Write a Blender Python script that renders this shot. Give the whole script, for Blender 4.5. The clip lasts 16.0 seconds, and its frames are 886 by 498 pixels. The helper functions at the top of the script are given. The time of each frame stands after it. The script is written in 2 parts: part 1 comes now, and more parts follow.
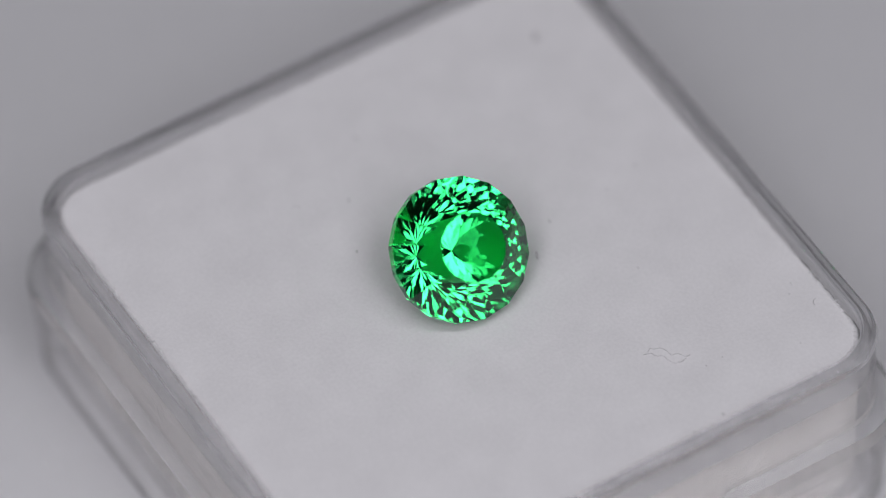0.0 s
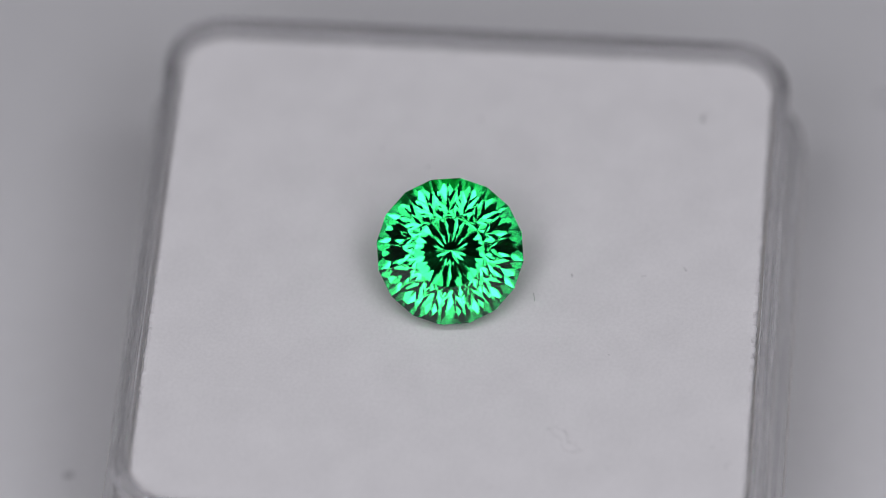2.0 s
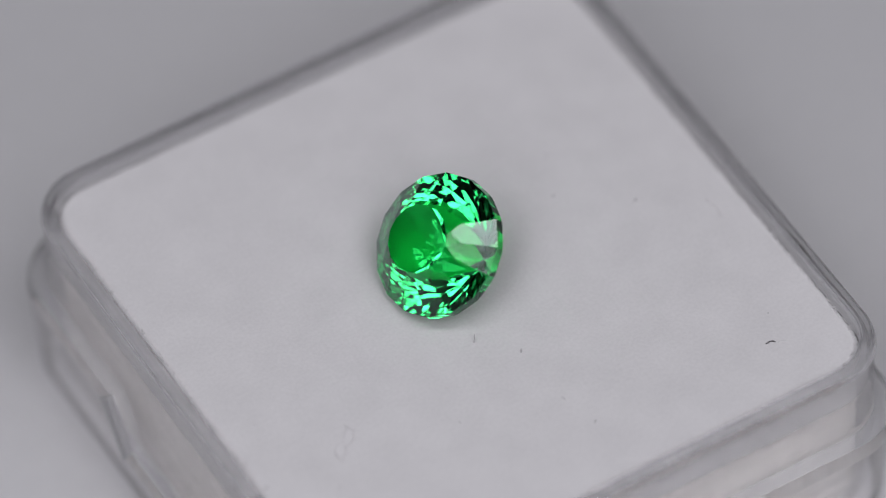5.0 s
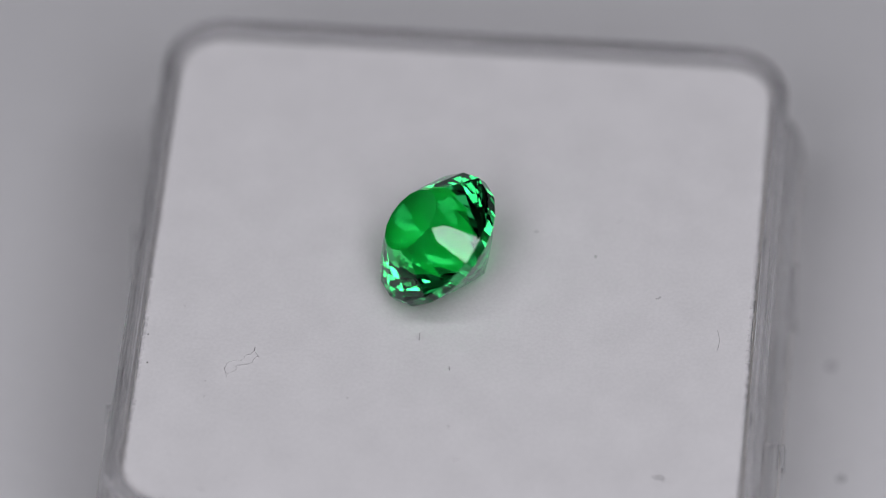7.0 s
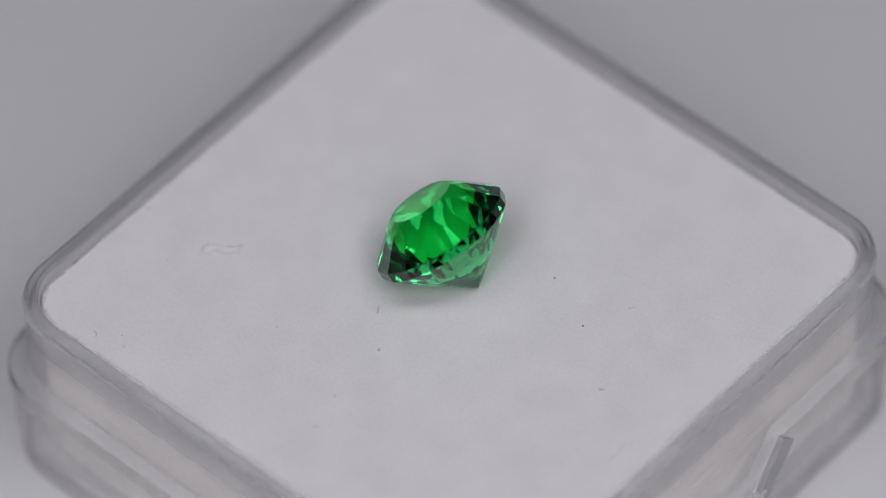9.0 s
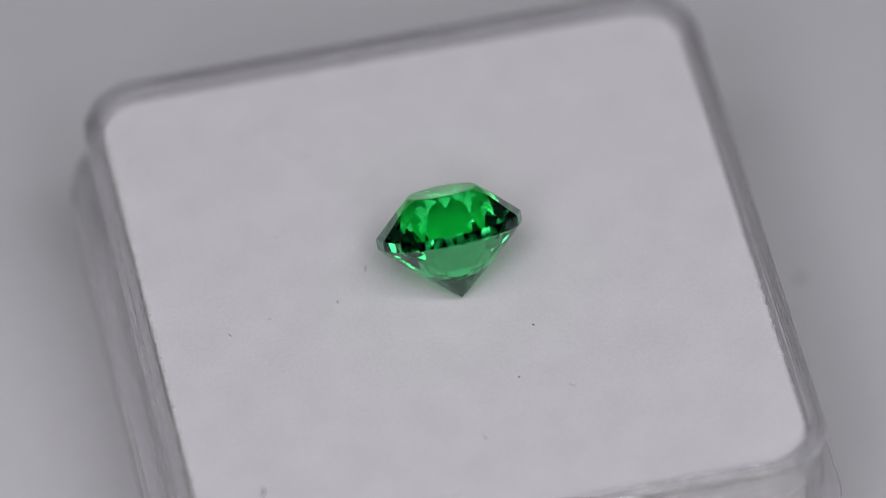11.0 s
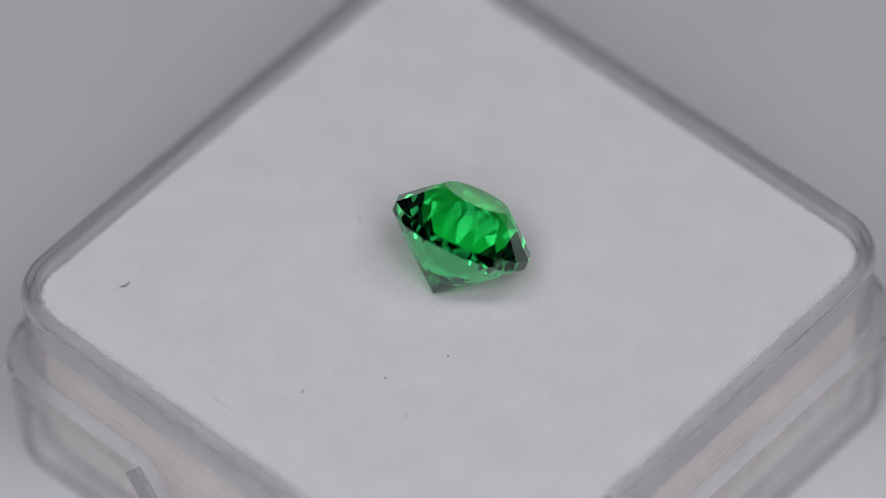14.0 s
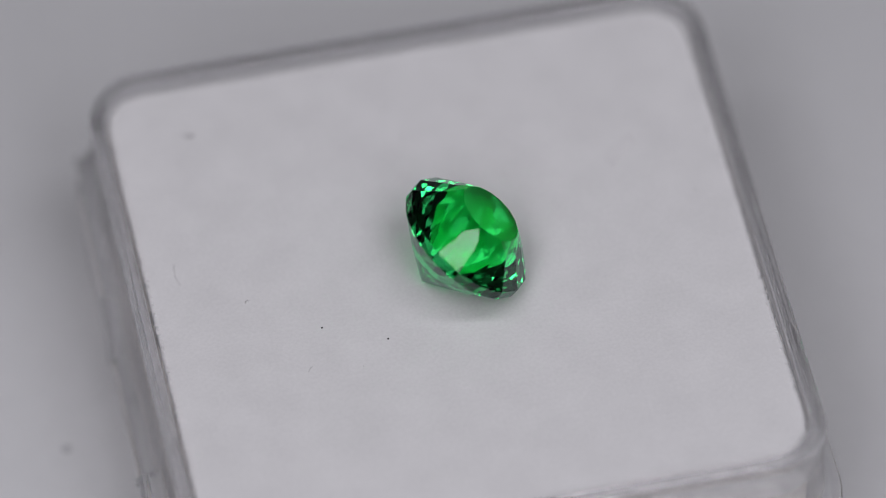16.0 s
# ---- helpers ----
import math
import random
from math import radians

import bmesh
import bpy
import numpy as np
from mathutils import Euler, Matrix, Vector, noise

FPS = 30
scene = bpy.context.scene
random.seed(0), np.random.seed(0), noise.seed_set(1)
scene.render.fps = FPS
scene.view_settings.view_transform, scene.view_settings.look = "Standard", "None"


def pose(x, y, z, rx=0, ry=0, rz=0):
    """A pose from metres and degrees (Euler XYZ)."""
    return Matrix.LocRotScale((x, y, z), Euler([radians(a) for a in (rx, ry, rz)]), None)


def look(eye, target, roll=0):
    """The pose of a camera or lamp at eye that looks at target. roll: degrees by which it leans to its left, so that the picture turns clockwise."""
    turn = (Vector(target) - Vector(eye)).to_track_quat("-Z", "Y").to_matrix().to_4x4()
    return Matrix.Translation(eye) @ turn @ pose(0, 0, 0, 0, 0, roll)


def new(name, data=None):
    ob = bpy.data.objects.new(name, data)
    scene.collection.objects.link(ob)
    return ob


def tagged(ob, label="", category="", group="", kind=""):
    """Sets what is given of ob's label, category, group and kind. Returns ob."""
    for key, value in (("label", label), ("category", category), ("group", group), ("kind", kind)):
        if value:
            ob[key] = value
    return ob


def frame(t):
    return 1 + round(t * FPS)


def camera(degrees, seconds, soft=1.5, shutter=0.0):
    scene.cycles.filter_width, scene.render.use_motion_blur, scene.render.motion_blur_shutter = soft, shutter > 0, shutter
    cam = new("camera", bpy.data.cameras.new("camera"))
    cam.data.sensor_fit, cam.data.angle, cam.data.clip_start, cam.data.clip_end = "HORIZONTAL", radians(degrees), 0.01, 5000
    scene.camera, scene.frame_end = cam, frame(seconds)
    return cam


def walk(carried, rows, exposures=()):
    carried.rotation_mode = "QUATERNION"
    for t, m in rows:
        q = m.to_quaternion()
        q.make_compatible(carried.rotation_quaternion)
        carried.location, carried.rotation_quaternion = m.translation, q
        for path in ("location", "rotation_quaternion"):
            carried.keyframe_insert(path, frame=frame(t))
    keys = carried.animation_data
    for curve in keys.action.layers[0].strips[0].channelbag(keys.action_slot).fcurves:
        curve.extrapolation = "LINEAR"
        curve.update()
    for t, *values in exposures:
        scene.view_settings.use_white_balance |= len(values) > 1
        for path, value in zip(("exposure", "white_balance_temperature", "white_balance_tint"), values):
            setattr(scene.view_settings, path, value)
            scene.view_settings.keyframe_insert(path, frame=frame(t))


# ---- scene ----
FOV = 7.0058
MM = 0.001
U = 30.0 / 1120.0 * MM          # model unit: the box lip is 30 mm wide
TURN = 18.116                   # degrees per second, clockwise from above
ELEV = 50.452
DIST = 12807.7 * U
TARGET = Vector((-15.75 * U, 63.68 * U, 0.0))

cam = camera(FOV, 16.0, soft=0.75)
EYE = TARGET + Vector((0, -DIST * math.cos(radians(ELEV)), DIST * math.sin(radians(ELEV))))
cam.data.dof.use_dof = True
cam.data.dof.focus_distance = DIST - 125 * U
cam.data.dof.aperture_fstop = 16.5
walk(cam, [(0.0, look(EYE, TARGET, -1.544)), (16.0, look(EYE, TARGET, -1.544))])

# ---- light: two soft panels over the turntable, a dim room ----
world = bpy.data.worlds.new("room_air")
world.use_nodes = True
world.node_tree.nodes["Background"].inputs[0].default_value = (0.9, 0.93, 1.0, 1)
world.node_tree.nodes["Background"].inputs[1].default_value = 0.02
scene.world = world


PANEL_DIR = Vector((0, -0.5523, 0.8336))
PANEL_UP = Vector((0, 0.8336, 0.5523))


def panel_lamp(name, x, up, wide, high, power):
    """A soft panel facing the turntable's middle; up is measured along the panel's plane."""
    data = bpy.data.lights.new(name, "AREA")
    data.shape, data.size, data.size_y = "RECTANGLE", wide * NEAR, high * NEAR
    data.energy, data.color = power * NEAR ** 2, PANEL_COLOUR
    ob = new(name, data)
    at = (PANEL_DIR * 0.45 + PANEL_UP * up) * NEAR
    ob.matrix_basis = Matrix.Translation((x * NEAR, 0, 0)) @ look(at, at - PANEL_DIR)
    return ob


NEAR = 0.7
PANEL_COLOUR = (0.95, 0.935, 1.0)
panel_lamp("strip_light_above", 0.03, 0.175, 0.58, 0.08, 0.86)
for side, name in ((-1, "west"), (1, "east")):
    panel_lamp("panel_light_middle_" + name, side * 0.1305, 0.0, 0.144, 0.13, 0.295)
    panel_lamp("panel_light_low_" + name, side * 0.142, -0.145, 0.166, 0.14, 0.225)


# ---- materials ----
def material(name):
    m = bpy.data.materials.new(name)
    m.use_nodes = True
    return m, m.node_tree.nodes, m.node_tree.links, m.node_tree.nodes["Principled BSDF"]


def surface(name, colour, rough, spread=0.06, scale=2000.0, fine=9000.0, bump=0.1, spec=0.5):
    """A matt surface: colour varied at two scales, and fine relief."""
    m, n, l, b = material(name)
    co = n.new("ShaderNodeTexCoord")
    big, small = n.new("ShaderNodeTexNoise"), n.new("ShaderNodeTexNoise")
    for node, s in ((big, scale), (small, fine)):
        node.inputs["Scale"].default_value = s
        node.inputs["Detail"].default_value = 5
        l.new(co.outputs["Object"], node.inputs["Vector"])
    mix = n.new("ShaderNodeMath")
    mix.operation = "ADD"
    l.new(big.outputs["Fac"], mix.inputs[0])
    l.new(small.outputs["Fac"], mix.inputs[1])
    ramp = n.new("ShaderNodeMapRange")
    ramp.inputs["From Min"].default_value, ramp.inputs["From Max"].default_value = 0.7, 1.3
    ramp.inputs["To Min"].default_value, ramp.inputs["To Max"].default_value = 1 - spread, 1 + spread
    l.new(mix.outputs[0], ramp.inputs["Value"])
    tint = n.new("ShaderNodeVectorMath")
    tint.operation = "SCALE"
    tint.inputs[0].default_value = colour
    l.new(ramp.outputs[0], tint.inputs["Scale"])
    l.new(tint.outputs[0], b.inputs["Base Color"])
    b.inputs["Roughness"].default_value = rough
    b.inputs["Specular IOR Level"].default_value = spec
    if bump:
        bu = n.new("ShaderNodeBump")
        bu.inputs["Strength"].default_value = bump
        bu.inputs["Distance"].default_value = 0.00005
        l.new(small.outputs["Fac"], bu.inputs["Height"])
        l.new(bu.outputs[0], b.inputs["Normal"])
    return m


def glass(n, colour, ior, rough):
    g = n.new("ShaderNodeBsdfGlass")
    g.inputs["Color"].default_value = (*colour, 1)
    g.inputs["IOR"].default_value = ior
    g.inputs["Roughness"].default_value = rough
    return g


def gem_glass(name, through_colour, mirror_colour, ior):
    """A clear coloured stone: light takes on colour on its way in and out, and a little at each inner bounce."""
    m, n, l, b = material(name)
    n.remove(b)
    gloss, bent = n.new("ShaderNodeBsdfGlossy"), n.new("ShaderNodeBsdfRefraction")
    fres, mix = n.new("ShaderNodeFresnel"), n.new("ShaderNodeMixShader")
    for node, colour in ((gloss, mirror_colour), (bent, through_colour)):
        node.inputs["Color"].default_value = (*colour, 1)
        node.inputs["Roughness"].default_value = 0.0
    fres.inputs["IOR"].default_value = bent.inputs["IOR"].default_value = ior
    l.new(fres.outputs[0], mix.inputs[0])
    l.new(bent.outputs[0], mix.inputs[1])
    l.new(gloss.outputs[0], mix.inputs[2])
    l.new(mix.outputs[0], n["Material Output"].inputs["Surface"])
    return m


def clear_plastic(name, colour, ior, rough, share, white_share=0.0):
    """Thin clear plastic: most light passes straight, a share is bent and mirrored, with a faint moulded ripple."""
    m, n, l, b = material(name)
    n.remove(b)
    t = n.new("ShaderNodeBsdfTransparent")
    t.inputs["Color"].default_value = (*colour, 1)
    mix = n.new("ShaderNodeMixShader")
    mix.inputs[0].default_value = share
    l.new(t.outputs[0], mix.inputs[1])
    g = glass(n, colour, ior, rough)
    l.new(g.outputs[0], mix.inputs[2])
    co, no, bu = n.new("ShaderNodeTexCoord"), n.new("ShaderNodeTexNoise"), n.new("ShaderNodeBump")
    no.inputs["Scale"].default_value, no.inputs["Detail"].default_value = 120, 4
    flow = n.new("ShaderNodeMapping")
    flow.inputs["Scale"].default_value = (1, 1, 12)
    l.new(co.outputs["Object"], flow.inputs["Vector"])
    l.new(flow.outputs[0], no.inputs["Vector"])
    bu.inputs["Strength"].default_value, bu.inputs["Distance"].default_value = 0.16, 0.0002
    l.new(no.outputs["Fac"], bu.inputs["Height"])
    l.new(bu.outputs[0], g.inputs["Normal"])
    last = mix
    if white_share:
        d, last = n.new("ShaderNodeBsdfDiffuse"), n.new("ShaderNodeMixShader")
        d.inputs["Color"].default_value = (0.86, 0.86, 0.87, 1)
        last.inputs[0].default_value = white_share
        l.new(mix.outputs[0], last.inputs[1])
        l.new(d.outputs[0], last.inputs[2])
    l.new(last.outputs[0], n["Material Output"].inputs["Surface"])
    return m


FOAM = surface("white_foam", (0.80, 0.79, 0.795), 0.95, 0.05, 420, 6000, 0.15, 0.1)
TABLE = surface("white_laminate", (0.71, 0.71, 0.72), 0.35, 0.02, 60, 900, 0.0, 0.4)
WALL = surface("grey_wall_paint", (0.13, 0.13, 0.135), 0.9, 0.05, 8, 200, 0.0, 0.2)
DUST = surface("dark_lint", (0.1, 0.095, 0.1), 0.9, 0.2, 4000, 30000, 0.0, 0.2)
CORE = surface("cream_foam", (0.92, 0.892, 0.85), 0.95, 0.11, 350, 2200, 0.3, 0.1)
GEM = gem_glass("green_garnet", (0.24, 0.94, 0.50), (0.80, 0.985, 0.90), 1.74)
PLASTIC = clear_plastic("clear_polystyrene", (0.985, 0.983, 0.985), 1.55, 0.03, 0.36)
# Same clear plastic: bending share raised, rim tint greyer, to darken the edges.
EDGE = clear_plastic("moulded_polystyrene_edge", (0.955, 0.953, 0.957), 1.55, 0.07, 0.92)
DEEP = clear_plastic("thick_polystyrene", (0.985, 0.983, 0.985), 1.55, 0.03, 1.0)
# Clear ledge; flat white mixed in for the bright band light makes on it.
LIT_LEDGE = clear_plastic("lit_ledge_polystyrene", (0.985, 0.983, 0.985), 1.55, 0.1, 0.3, 0.22)
BURR = clear_plastic("rough_white_plastic", (0.97, 0.97, 0.97), 1.5, 0.25, 0.5, 0.45)
# Greyer and rougher than the walls, for slabs over the notch slopes.
NOTCH_GREY = clear_plastic("rough_grey_polystyrene", (0.82, 0.82, 0.83), 1.55, 0.25, 0.6, 0.36)
SMUDGE = surface("grey_smudge", (0.54, 0.54, 0.55), 0.9, 0.1, 4000, 9000, 0.0, 0.2)


# ---- helpers ----
def part(name, bm, mat, parent=None, label="", smooth=None):
    me = bpy.data.meshes.new(name)
    if smooth is not None:
        for f in bm.faces:
            f.smooth = True
        for e in bm.edges:
            if len(e.link_faces) == 2 and e.calc_face_angle(0) > radians(smooth):
                e.smooth = False
    bm.to_mesh(me)
    bm.free()
    me.materials.append(mat)
    ob = new(name, me)
    ob.parent = parent
    if label:
        ob["label"] = label
    return ob


def spin(t):
    return pose(0, 0, 0, 0, 0, -TURN * (t - 8.0))


TURNING = []        # (thing, its pose on the turntable at 8 s)
FOAM_TOP = 0.0
RIM = 20 * U
LEDGE = -155 * U
BASE = -405 * U
HALF = 565 * U                  # half the width of the lip
BOX_POSE = pose(-2.5 * U, -7.5 * U, 0, 0, 0, -24.4)


# ---- room and table ----
def room():
    def slab(name, x0, x1, y0, y1, z0, z1, mat):
        bm = bmesh.new()
        bmesh.ops.create_cube(bm, size=1)
        for v in bm.verts:
            v.co = Vector(((x0, x1)[v.co.x > 0], (y0, y1)[v.co.y > 0], (z0, z1)[v.co.z > 0]))
        return part(name, bm, mat)

    top = BASE - 12 * MM
    tagged(slab("tabletop", -0.6, 0.6, -0.6, 0.6, top - 0.025, top, TABLE), "white laminate tabletop under the turntable", "table", kind="structure")
    # Unseen ceiling and walls, added to close the place with dark surroundings.
    tagged(slab("ceiling", -0.6, 0.6, -0.6, 0.6, 0.66, 0.68, WALL), "unseen plain dark grey ceiling", "ceiling", kind="structure")
    for name, a in (("wall_north", (-0.62, 0.62, 0.6, 0.62)), ("wall_south", (-0.62, 0.62, -0.62, -0.6)),
                    ("wall_west", (-0.62, -0.6, -0.6, 0.6)), ("wall_east", (0.6, 0.62, -0.6, 0.6))):
        tagged(slab(name, *a, top - 0.025, 0.68, WALL), "unseen plain dark grey wall", "wall", kind="structure")


def lathe(profile, n=128):
    bm = bmesh.new()
    rings = [[bm.verts.new((r * math.cos(2 * math.pi * i / n), r * math.sin(2 * math.pi * i / n), z)) for i in range(n)] for r, z in profile]
    for a, b in zip(rings, rings[1:]):
        for i in range(n):
            bm.faces.new((a[i], a[(i + 1) % n], b[(i + 1) % n], b[i]))
    bm.faces.new(rings[0][::-1])
    bm.faces.new(rings[-1])
    return bm


def turntable():
    base = new("turntable")
    base.matrix_basis = pose(0, 0, BASE - 12 * MM)
    tagged(base, "round white turntable platter under the box", "turntable")
    part("foot", lathe([(0.055, 0.0), (0.056, 0.001), (0.056, 0.006)]), TABLE, base)
    part("platter", lathe([(0.088, 0.006), (0.0895, 0.0065), (0.09, 0.0075), (0.09, 0.0108), (0.0896, 0.0116), (0.0888, 0.012)]), TABLE, base, smooth=40)
    TURNING.append((base, base.matrix_basis.copy()))


# ---- the clear box and its foam ----
def square_ring(half, rad, z, corner=12, side=100):
    """Points round a rounded square, counter-clockwise from the +x side's start."""
    pts = []
    flat = half - rad
    for k in range(4):
        c, s = (1, 0, -1, 0)[k], (0, 1, 0, -1)[k]
        row = [(half, -flat + 2 * flat * i / side) for i in range(side)]
        row += [(flat + rad * math.cos(a), flat + rad * math.sin(a)) for a in (0.5 * math.pi * i / corner for i in range(corner))]
        pts += [Vector((c * x - s * y, s * x + c * y, z)) for x, y in row]
    return pts


def loft(bm, rings):
    vs = [[bm.verts.new(p) for p in r] for r in rings]
    n = len(vs[0])
    for a, b in zip(vs, vs[1:]):
        for i in range(n):
            bm.faces.new((a[i], a[(i + 1) % n], b[(i + 1) % n], b[i]))
    return vs


def notch(p, depth, start):
    """How far the ledge drops over the finger notches, halfway along two opposite sides."""
    if abs(p.x) < 500 * U:
        return 0.0
    a = max(0.0, min(1.0, (start - abs(p.y)) / (60 * U)))
    return -depth * a


def drop(ring, depth, start=200 * U):
    return [Vector((p.x, p.y, p.z + notch(p, depth, start))) for p in ring]


def burr(at, crumbs, long):
    """Ragged crumbs of plastic left on the edge of the moulding."""
    rnd = random.Random(21)
    bm = bmesh.new()
    for k in range(crumbs):
        f = k / (crumbs - 1) - 0.5
        c = at + Vector((rnd.uniform(-2, 7) - 4 * f * f, f * long, rnd.uniform(-6, 5))) * U
        shape = bmesh.ops.create_icosphere(bm, subdivisions=1, radius=rnd.uniform(3, 6.5) * U, matrix=Matrix.Translation(c))
        for v in shape["verts"]:
            v.co = c + (v.co - c) * rnd.uniform(0.4, 1.5)
    return bm


def display_box():
    box = new("display_box")
    box.matrix_basis = BOX_POSE
    tagged(box, "clear plastic square gem display box base without its lid", "box")
    H, R = HALF, 108 * U
    t, thin = 26 * U, 9 * U
    low = BASE
    D = 95 * U
    base_edge = [square_ring(H + 2 * U, R - 6 * U, low), square_ring(H + 10 * U, R, low + 4 * U), square_ring(H + 17 * U, R + 5 * U, low + 12 * U), square_ring(H + 18 * U, R + 6 * U, low + 20 * U)]
    side_wall = [base_edge[-1], drop(square_ring(H + 32 * U, R + 18 * U, LEDGE - 32 * U), D, 234 * U)]
    ledge_edge = [side_wall[-1], drop(square_ring(H + 32 * U, R + 18 * U, LEDGE - 24 * U), D, 226 * U), drop(square_ring(H + 29 * U, R + 15 * U, LEDGE - 3 * U), D),
                  drop(square_ring(H + 27 * U, R + 14 * U, LEDGE), D)]
    ledge = [ledge_edge[-1], drop(square_ring(H + 4 * U, R + 2 * U, LEDGE + 2 * U), D), drop(square_ring(H + 1 * U, R, LEDGE + 5 * U), D)]
    lip_foot = [ledge[-1], drop(square_ring(H - 0.5 * U, R, LEDGE + 16 * U), D)]
    lip_wall = [lip_foot[-1], square_ring(H - 0.8 * U, R, RIM - 24 * U), square_ring(H - 1 * U, R, RIM - 17 * U)]
    rim = [lip_wall[-1], square_ring(H + 1 * U, R + 1 * U, RIM - 15 * U), square_ring(H + 1 * U, R + 1 * U, RIM - 13 * U), square_ring(H - 1 * U, R, RIM - 11 * U)]
    for k in range(25):
        a = math.pi * k / 24
        c = math.copysign(abs(math.cos(a)) ** 0.5, math.cos(a))
        rim.append(square_ring(H - 1 * U - 12.5 * U * (1 - c), R - 7.5 * U * (1 - c), RIM - 10 * U + 10 * U * abs(math.sin(a)) ** 0.5 - (2.2 * U if k in (8, 12, 16) else 0.0)))
    rim += [square_ring(H - t, R - 15 * U, RIM - 34 * U), square_ring(H - thin, R - 6 * U, RIM - 90 * U)]
    inner = [rim[-1], square_ring(H - thin, R - 6 * U, low + 40 * U), square_ring(H - thin - 6 * U, R - 14 * U, low + 30 * U)]
    for name, rings, mat in (("base_edge", base_edge, PLASTIC), ("side_wall", side_wall, PLASTIC), ("ledge_edge", ledge_edge, DEEP), ("ledge", ledge, LIT_LEDGE), ("lip_foot", lip_foot, EDGE), ("lip_wall", lip_wall, PLASTIC), ("rim", rim, EDGE), ("inner_wall", inner, PLASTIC)):
        bm = bmesh.new()
        loft(bm, rings)
        wall = part(name, bm, mat, box, smooth=12 if name == "rim" else 9)
        wall.visible_shadow = name not in ("side_wall", "lip_wall", "inner_wall")
    bm = bmesh.new()
    a = [bm.verts.new(p) for p in inner[-1]]
    b = [bm.verts.new(p) for p in base_edge[0]]
    bm.faces.new(a)
    bm.faces.new(b[::-1])
    part("floor_plate", bm, PLASTIC, box)
    part("moulding_burr", burr(Vector((580 * U, -530 * U, LEDGE - 8 * U)), 16, 34), BURR, box, "ragged white moulding burr")
    part("moulding_burr", burr(Vector((594 * U, 138 * U, LEDGE - D - 8 * U)), 9, 22), BURR, box, "ragged white moulding burr")
    for sx, sy in ((1, 1), (1, -1), (-1, 1), (-1, -1)):
        bm = bmesh.new()
        rows = []
        for y, z in ((203, 0), (140, -97), (160, -134), (232, -30)):
            rows.append([bm.verts.new((sx * (H + x * U), sy * y * U, LEDGE + z * U)) for x in (22, 29, 34, 35)])
        for p, q in zip(rows, rows[1:] + rows[:1]):
            for k in range(3):
                bm.faces.new((p[k], p[k + 1], q[k + 1], q[k]))
        bm.faces.new([r[0] for r in rows])
        bm.faces.new([r[3] for r in rows][::-1])
        bmesh.ops.recalc_face_normals(bm, faces=bm.faces[:])
        part("notch_edge", bm, NOTCH_GREY, box, "rough grey edge of the finger notch")
    TURNING.append((box, BOX_POSE))


def foam_pad():
    H, R = HALF - 31 * U, 74 * U
    wide, round_wide = HALF - 30 * U, 80 * U
    bm = bmesh.new()
    rnd = random.Random(4)

    def ragged(half, z, amount):
        ring = square_ring(half, R, z, corner=40, side=160)
        return [p * (1 + amount * (rnd.random() - 0.5)) for p in ring]
    pad = new("foam_pad")
    pad.matrix_basis = BOX_POSE
    tagged(pad, "white faced foam pad filling the clear box", "foam pad")
    seam = square_ring(wide, round_wide, -6 * U, 40, 160)
    vs = loft(bm, [square_ring(wide - 8 * U, round_wide, BASE + 32 * U, 40, 160), square_ring(wide, round_wide, BASE + 50 * U, 40, 160), seam])
    bm.faces.new(vs[0][::-1])
    bm.faces.new(vs[-1])
    part("core", bm, CORE, pad, "cream foam core")
    bm = bmesh.new()
    vs = loft(bm, [square_ring(wide - 2 * U, round_wide, -5.8 * U, 40, 160), square_ring(wide - 3 * U, round_wide, -5.2 * U, 40, 160), ragged(H, -4 * U, 0.004), ragged(H - 3 * U, -2.5 * U, 0.009), square_ring(H - 8 * U, R, 0.0, 40, 160)])
    bm.faces.new(vs[0][::-1])
    bm.faces.new(vs[-1])
    for f in bm.faces:
        f.smooth = len(f.verts) == 4
    part("face_sheet", bm, FOAM, pad, "soft white face sheet")
    bm = bmesh.new()
    edge = square_ring(H - 9 * U, R, 0.0, 40, 160)
    for _ in range(900):
        i = rnd.randrange(len(edge))
        p = edge[i].lerp(edge[(i + 1) % len(edge)], rnd.random())
        out = Vector((p.x, p.y, 0)).normalized()
        near = Vector((1, 0, 0)) * math.copysign(1, p.x) if abs(p.x) > abs(p.y) else Vector((0, 1, 0)) * math.copysign(1, p.y)
        d = (Matrix.Rotation(radians(rnd.gauss(0, 38)), 3, "Z") @ near.lerp(out, 0.3)).normalized()
        side = Vector((-d.y, d.x, 0)) * rnd.uniform(0.3, 0.6) * U
        long = rnd.uniform(5, 14) * U
        a, b, c = p, p + d * long * 0.55 + Vector((0, 0, rnd.uniform(0, 3) * U)), p + d * long + Vector((0, 0, rnd.uniform(-4, 1) * U))
        lift = Vector((0, 0, 0.8 * U))
        q = [bm.verts.new(v) for v in (a - side, a + side, a + lift, b - side * 0.8, b + side * 0.8, b + lift)] + [bm.verts.new(c)]
        for f in ((0, 3, 5, 2), (2, 5, 4, 1), (1, 4, 3, 0), (3, 6, 5), (5, 6, 4), (4, 6, 3)):
            bm.faces.new([q[k] for k in f])
    tagged(part("fringe", bm, FOAM, pad, "fine frayed white fibres"), kind="stuff")
    TURNING.append((pad, BOX_POSE))


# ---- the cut stone ----
GEM_R = 129.6 * U
LEAN = 41.5


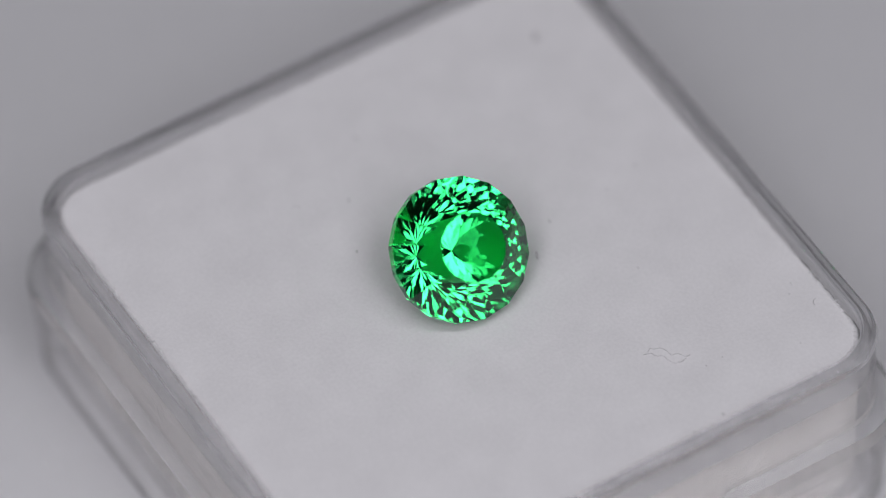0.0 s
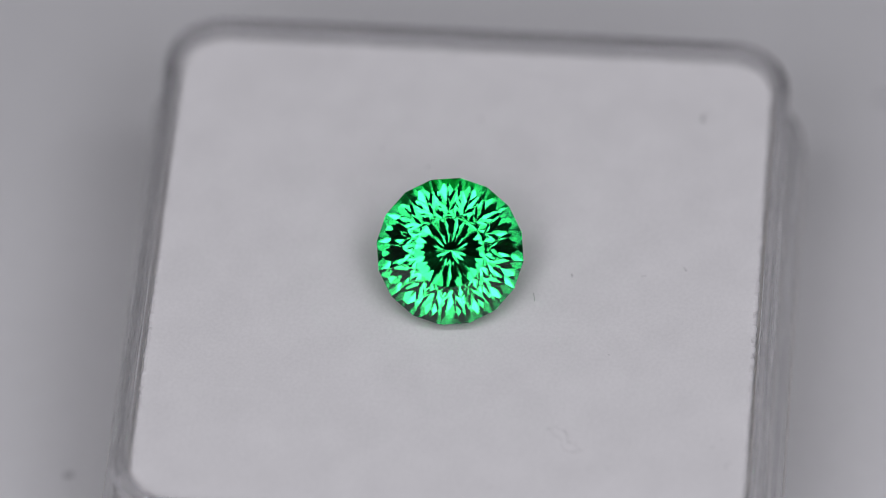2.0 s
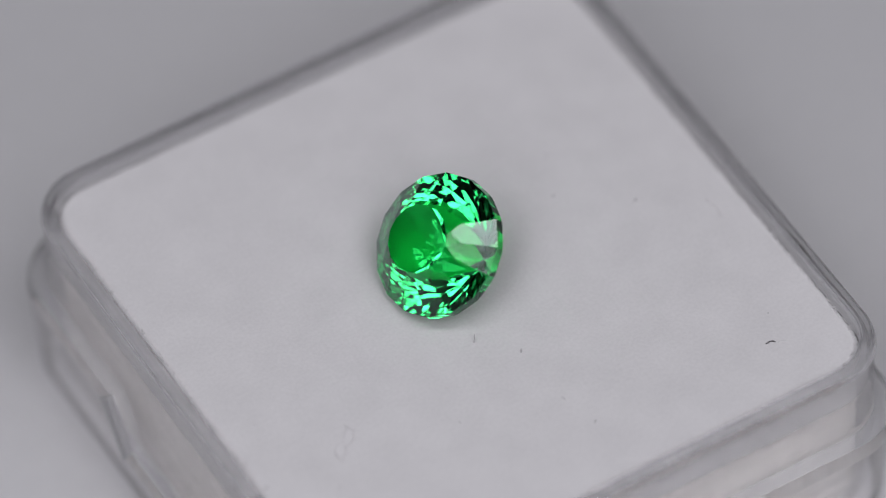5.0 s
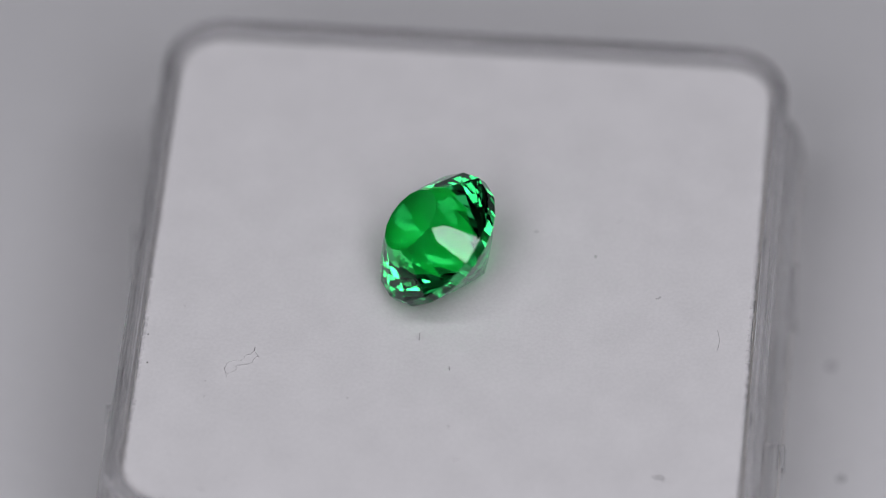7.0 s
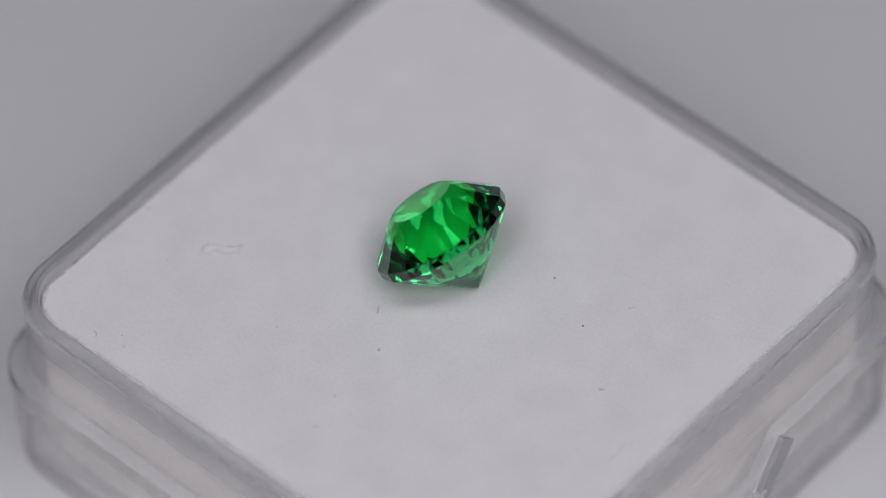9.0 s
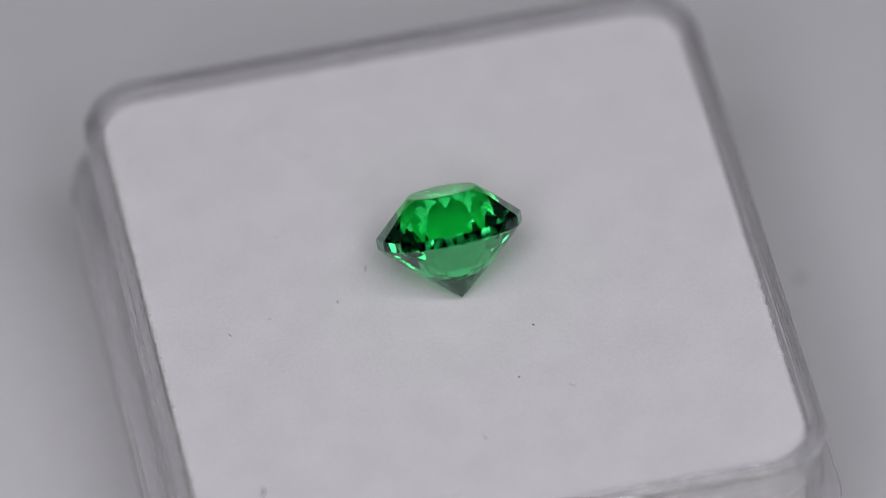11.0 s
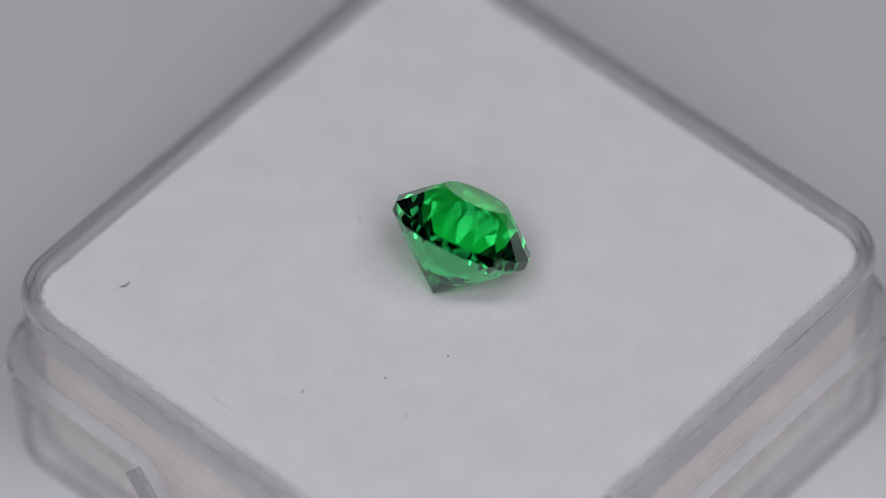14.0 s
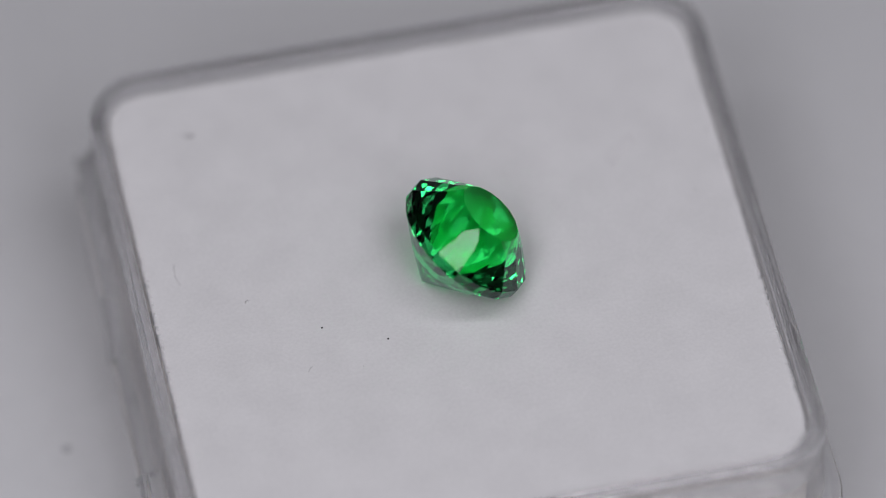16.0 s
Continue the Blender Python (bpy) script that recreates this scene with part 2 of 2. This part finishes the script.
def cut_stone():
    """A round brilliant with staggered rows of facets, cut plane by plane from a cylinder."""
    bm = bmesh.new()
    bmesh.ops.create_cone(bm, cap_ends=True, segments=16, radius1=1.0, radius2=1.0, depth=2.6, matrix=Matrix.Rotation(radians(11.25), 4, "Z"))

    def cut(angle, index, r, z):
        a, p = radians(angle), radians(22.5 * index)
        up = 1 if angle > 0 else -1
        no = Vector((math.sin(abs(a)) * math.cos(p), math.sin(abs(a)) * math.sin(p), up * math.cos(a)))
        co = Vector((r * math.cos(p), r * math.sin(p), z))
        bmesh.ops.bisect_plane(bm, geom=bm.verts[:] + bm.edges[:] + bm.faces[:], dist=1e-6, plane_co=co, plane_no=no, clear_outer=True)
        rim = [e for e in bm.edges if e.is_boundary]
        if len(rim) > 2:
            bmesh.ops.contextual_create(bm, geom=rim)

    # rows: angle, radius and height where the row touches the outline, half-step offset
    z, r = -0.07, 0.981
    for angle, r1, half in PAVILION:
        for i in range(16):
            cut(-angle, i + half, r, z)
        z -= (r - r1) * math.tan(radians(angle))
        r = r1
    for angle, r, z, first in CROWN:
        for i in range(16):
            cut(angle, i + first, r, z)
    top = TABLE_HEIGHT
    bmesh.ops.bisect_plane(bm, geom=bm.verts[:] + bm.edges[:] + bm.faces[:], dist=1e-6, plane_co=(0, 0, top), plane_no=(0, 0, 1), clear_outer=True)
    rim = [e for e in bm.edges if e.is_boundary]
    bmesh.ops.contextual_create(bm, geom=rim)
    bmesh.ops.recalc_face_normals(bm, faces=bm.faces[:])
    return bm


PAVILION = [(45.5, 0.87, 0.0), (43.8, 0.67, 0.5), (41.8, 0.44, 0.0), (40.3, 0.22, 0.5), (39.2, 0.0, 0.0)]
# rows: angle, radius and height of a point on the facet's middle line, first index
CROWN = [(43.2, 0.981, 0.07, 0.0), (38.0, 0.56, 0.466, 0.5)]
TABLE_HEIGHT = 0.54


def gemstone():
    whole = cut_stone()
    low = min(v.co.z for v in whole.verts)
    for v in whole.verts:
        v.co = (v.co - Vector((0, 0, low))) * GEM_R
    whole.faces.ensure_lookup_table()
    gem = new("gemstone")
    tilt = Matrix.Rotation(radians(LEAN), 4, "Y")
    lowest = min((tilt @ v.co).z for v in whole.verts)
    turn = pose(GEM_AT[0] * U, GEM_AT[1] * U, -lowest + 6 * U, 0, 0, GEM_YAW) @ tilt @ pose(0, 0, 0, 0, 0, 4)
    gem.matrix_basis = turn
    tagged(gem, "faceted round green gemstone lying tilted on white foam", "gemstone")
    kinds = {"table_facet": [], "crown": [], "girdle": [], "pavilion": []}
    for f in whole.faces:
        nz = f.normal.z
        kinds["table_facet" if nz > 0.999 else "crown" if nz > 0.05 else "girdle" if nz > -0.05 else "pavilion"].append([v.co.copy() for v in f.verts])
    for name, faces in kinds.items():
        bm = bmesh.new()
        for f in faces:
            bm.faces.new([bm.verts.new(p) for p in f])
        bmesh.ops.remove_doubles(bm, verts=bm.verts[:], dist=1e-8)
        part(name, bm, GEM, gem)
    whole.free()
    TURNING.append((gem, turn))


GEM_AT = (53.5, -18.5)
GEM_YAW = 158.8


# ---- lint and specks ----
def thread(points, radius, seg=6):
    """A thin bent fibre through points."""
    bm = bmesh.new()
    rings = []
    for i, p in enumerate(points):
        d = (points[min(i + 1, len(points) - 1)] - points[max(i - 1, 0)]).normalized()
        side = d.cross(Vector((0, 0, 1))).normalized()
        up = side.cross(d)
        r = radius * (0.45 if i in (0, len(points) - 1) else 1.0)
        rings.append([bm.verts.new(p + (side * math.cos(a) + up * math.sin(a)) * r) for a in (2 * math.pi * k / seg for k in range(seg))])
    for a, b in zip(rings, rings[1:]):
        for k in range(seg):
            bm.faces.new((a[k], a[(k + 1) % seg], b[(k + 1) % seg], b[k]))
    bm.faces.new(rings[0][::-1])
    bm.faces.new(rings[-1])
    return bm


def lint(x, y, length, turn, bend, radius, label, mat=None, back=0.0):
    """A short fibre lying on the foam; turn in degrees, bend in degrees over its length."""
    n = 14
    pts, p, a = [], Vector((0, 0, radius)), radians(turn - bend / 2)
    for i in range(n):
        pts.append(p.copy())
        p = p + Vector((math.cos(a), math.sin(a), 0)) * (length / (n - 1))
        a += radians(bend if i < 0.6 * n else bend - back) / (n - 1)
    mid = (pts[0] + pts[-1]) / 2
    pts = [q - Vector((mid.x, mid.y, 0)) for q in pts]
    ob = part("lint_fibre", thread(pts, radius), mat or DUST, smooth=60)
    ob.matrix_basis = pose(x * U, y * U, 0)
    tagged(ob, label, "lint", "lint on the foam")
    TURNING.append((ob, ob.matrix_basis.copy()))


def standing(x, y, tall, lean, label):
    """A fine fibre that stands up out of the foam."""
    pts = [Vector((lean * f * f + 0.6 * math.sin(4 * f), 0.8 * f, tall * f - 1.5)) * U for f in (i / 9 for i in range(10))]
    ob = part("lint_fibre", thread(pts, 0.8 * U), PALE, smooth=60)
    ob.matrix_basis = pose(x * U, y * U, 0)
    tagged(ob, label, "lint", "lint on the foam")
    TURNING.append((ob, ob.matrix_basis.copy()))


def curl(x, y, seed):
    """A long curled fibre, looping over itself."""
    rnd = random.Random(seed)
    pts = []
    for i in range(70):
        a = 0.3 + 6.0 * i / 69
        along, across = 38 * math.cos(a) + 4 * math.sin(5 * a), 9 * math.sin(a) + 5 * math.sin(3 * a + 1) + 3 * math.sin(7.3 * a) + rnd.uniform(-1.2, 1.2)
        pts.append(Vector((0.77 * along - 0.64 * across, 0.64 * along + 0.77 * across, 1.2 + 0.6 * math.sin(3 * a))) * U)
    ob = part("lint_fibre", thread(pts, 0.42 * U, 5), CURL, smooth=60)
    ob.matrix_basis = pose(x * U, y * U, 0, 0, 0, -18)
    tagged(ob, "long pale curled fibre lying on white foam", "lint", "lint on the foam")
    TURNING.append((ob, ob.matrix_basis.copy()))


def speck(x, y, z, radius, seed, name, label, group, mat, flat=0.5):
    rnd = random.Random(seed)
    bm = bmesh.new()
    bmesh.ops.create_icosphere(bm, subdivisions=2, radius=radius)
    for v in bm.verts:
        v.co *= rnd.uniform(0.75, 1.2)
        v.co.z *= flat
    low = min(v.co.z for v in bm.verts)
    for v in bm.verts:
        v.co.z -= low
    ob = part(name, bm, mat, smooth=60)
    ob.matrix_basis = pose(x * U, y * U, z)
    tagged(ob, label, name.replace("_", " "), group)
    TURNING.append((ob, ob.matrix_basis.copy()))


CURL = surface("white_lint", (0.66, 0.65, 0.655), 0.9, 0.15, 4000, 30000, 0.0, 0.2)
PALE = surface("pale_lint", (0.56, 0.55, 0.555), 0.9, 0.15, 4000, 30000, 0.0, 0.2)


def dirt():
    lint(184, -548, 20 * U, 150, 120, 1.2 * U, "dark curled lint fibre lying on white foam", None, 330)
    lint(196, -563, 22 * U, 150, 60, 0.45 * U, "faint pale forked fibre beside the dark lint", CURL)
    standing(-103, -116, 22, 3, "thin grey fibre standing up from white foam")
    lint(386, -296, 50 * U, 70, 40, 0.55 * U, "thin grey bent fibre lying near the foam edge", PALE)
    standing(-76, -197, 11, 2, "tiny grey fibre standing up from white foam")
    lint(-567, -300, 19 * U, 125, 120, 0.7 * U, "small hooked grey fibre in the foam corner", PALE)
    lint(323, -170, 11 * U, 20, 160, 1.2 * U, "tiny looped grey fibre on white foam", PALE)
    lint(-131, -389, 9 * U, 10, 30, 0.9 * U, "tiny straight grey fibre on white foam", PALE)
    lint(-119, -315, 9 * U, 80, 30, 0.7 * U, "thin pale fibre on white foam", PALE)
    lint(322, 20, 14 * U, 30, 70, 0.6 * U, "thin pale bent fibre on white foam", PALE)
    curl(-412, -56, 3)
    for i, (x, y, r) in enumerate(((174, 46, 2.2), (252, -44, 2.4), (322, -172, 1.7), (-263, -195, 1.9), (-519, -290, 2.6), (-507, -312, 2.0),
                                   (-594, -207, 1.6), (-465, 98, 1.8), (-483, -74, 1.6), (-496, -106, 1.9), (-511, -309, 1.6), (238, -508, 1.9), (244, 69, 1.3), (-545, 60, 1.9), (-566, 0, 2.2))):
        speck(x, y, 0, 0.72 * r * U, i, "dust_speck", "tiny dark dust speck on white foam", "dust on the foam", DUST if i < 2 or i > 12 else CURL if i in (4, 5, 10) else PALE)
    for i, (x, y, r) in enumerate(((434, -1010, 12), (680, -120, 11), (124, 696, 10), (602, -367, 10))):
        speck(x, y, BASE, r * U, 40 + i, "smudge_spot", "small grey smudge on the white turntable", "smudges on the turntable", SMUDGE, 0.05)


room()
turntable()
display_box()
foam_pad()
gemstone()
dirt()


def motions():
    rows = [i * 0.4 for i in range(41)]
    for thing, at in TURNING:
        walk(thing, [(t, spin(t) @ at) for t in rows])


motions()
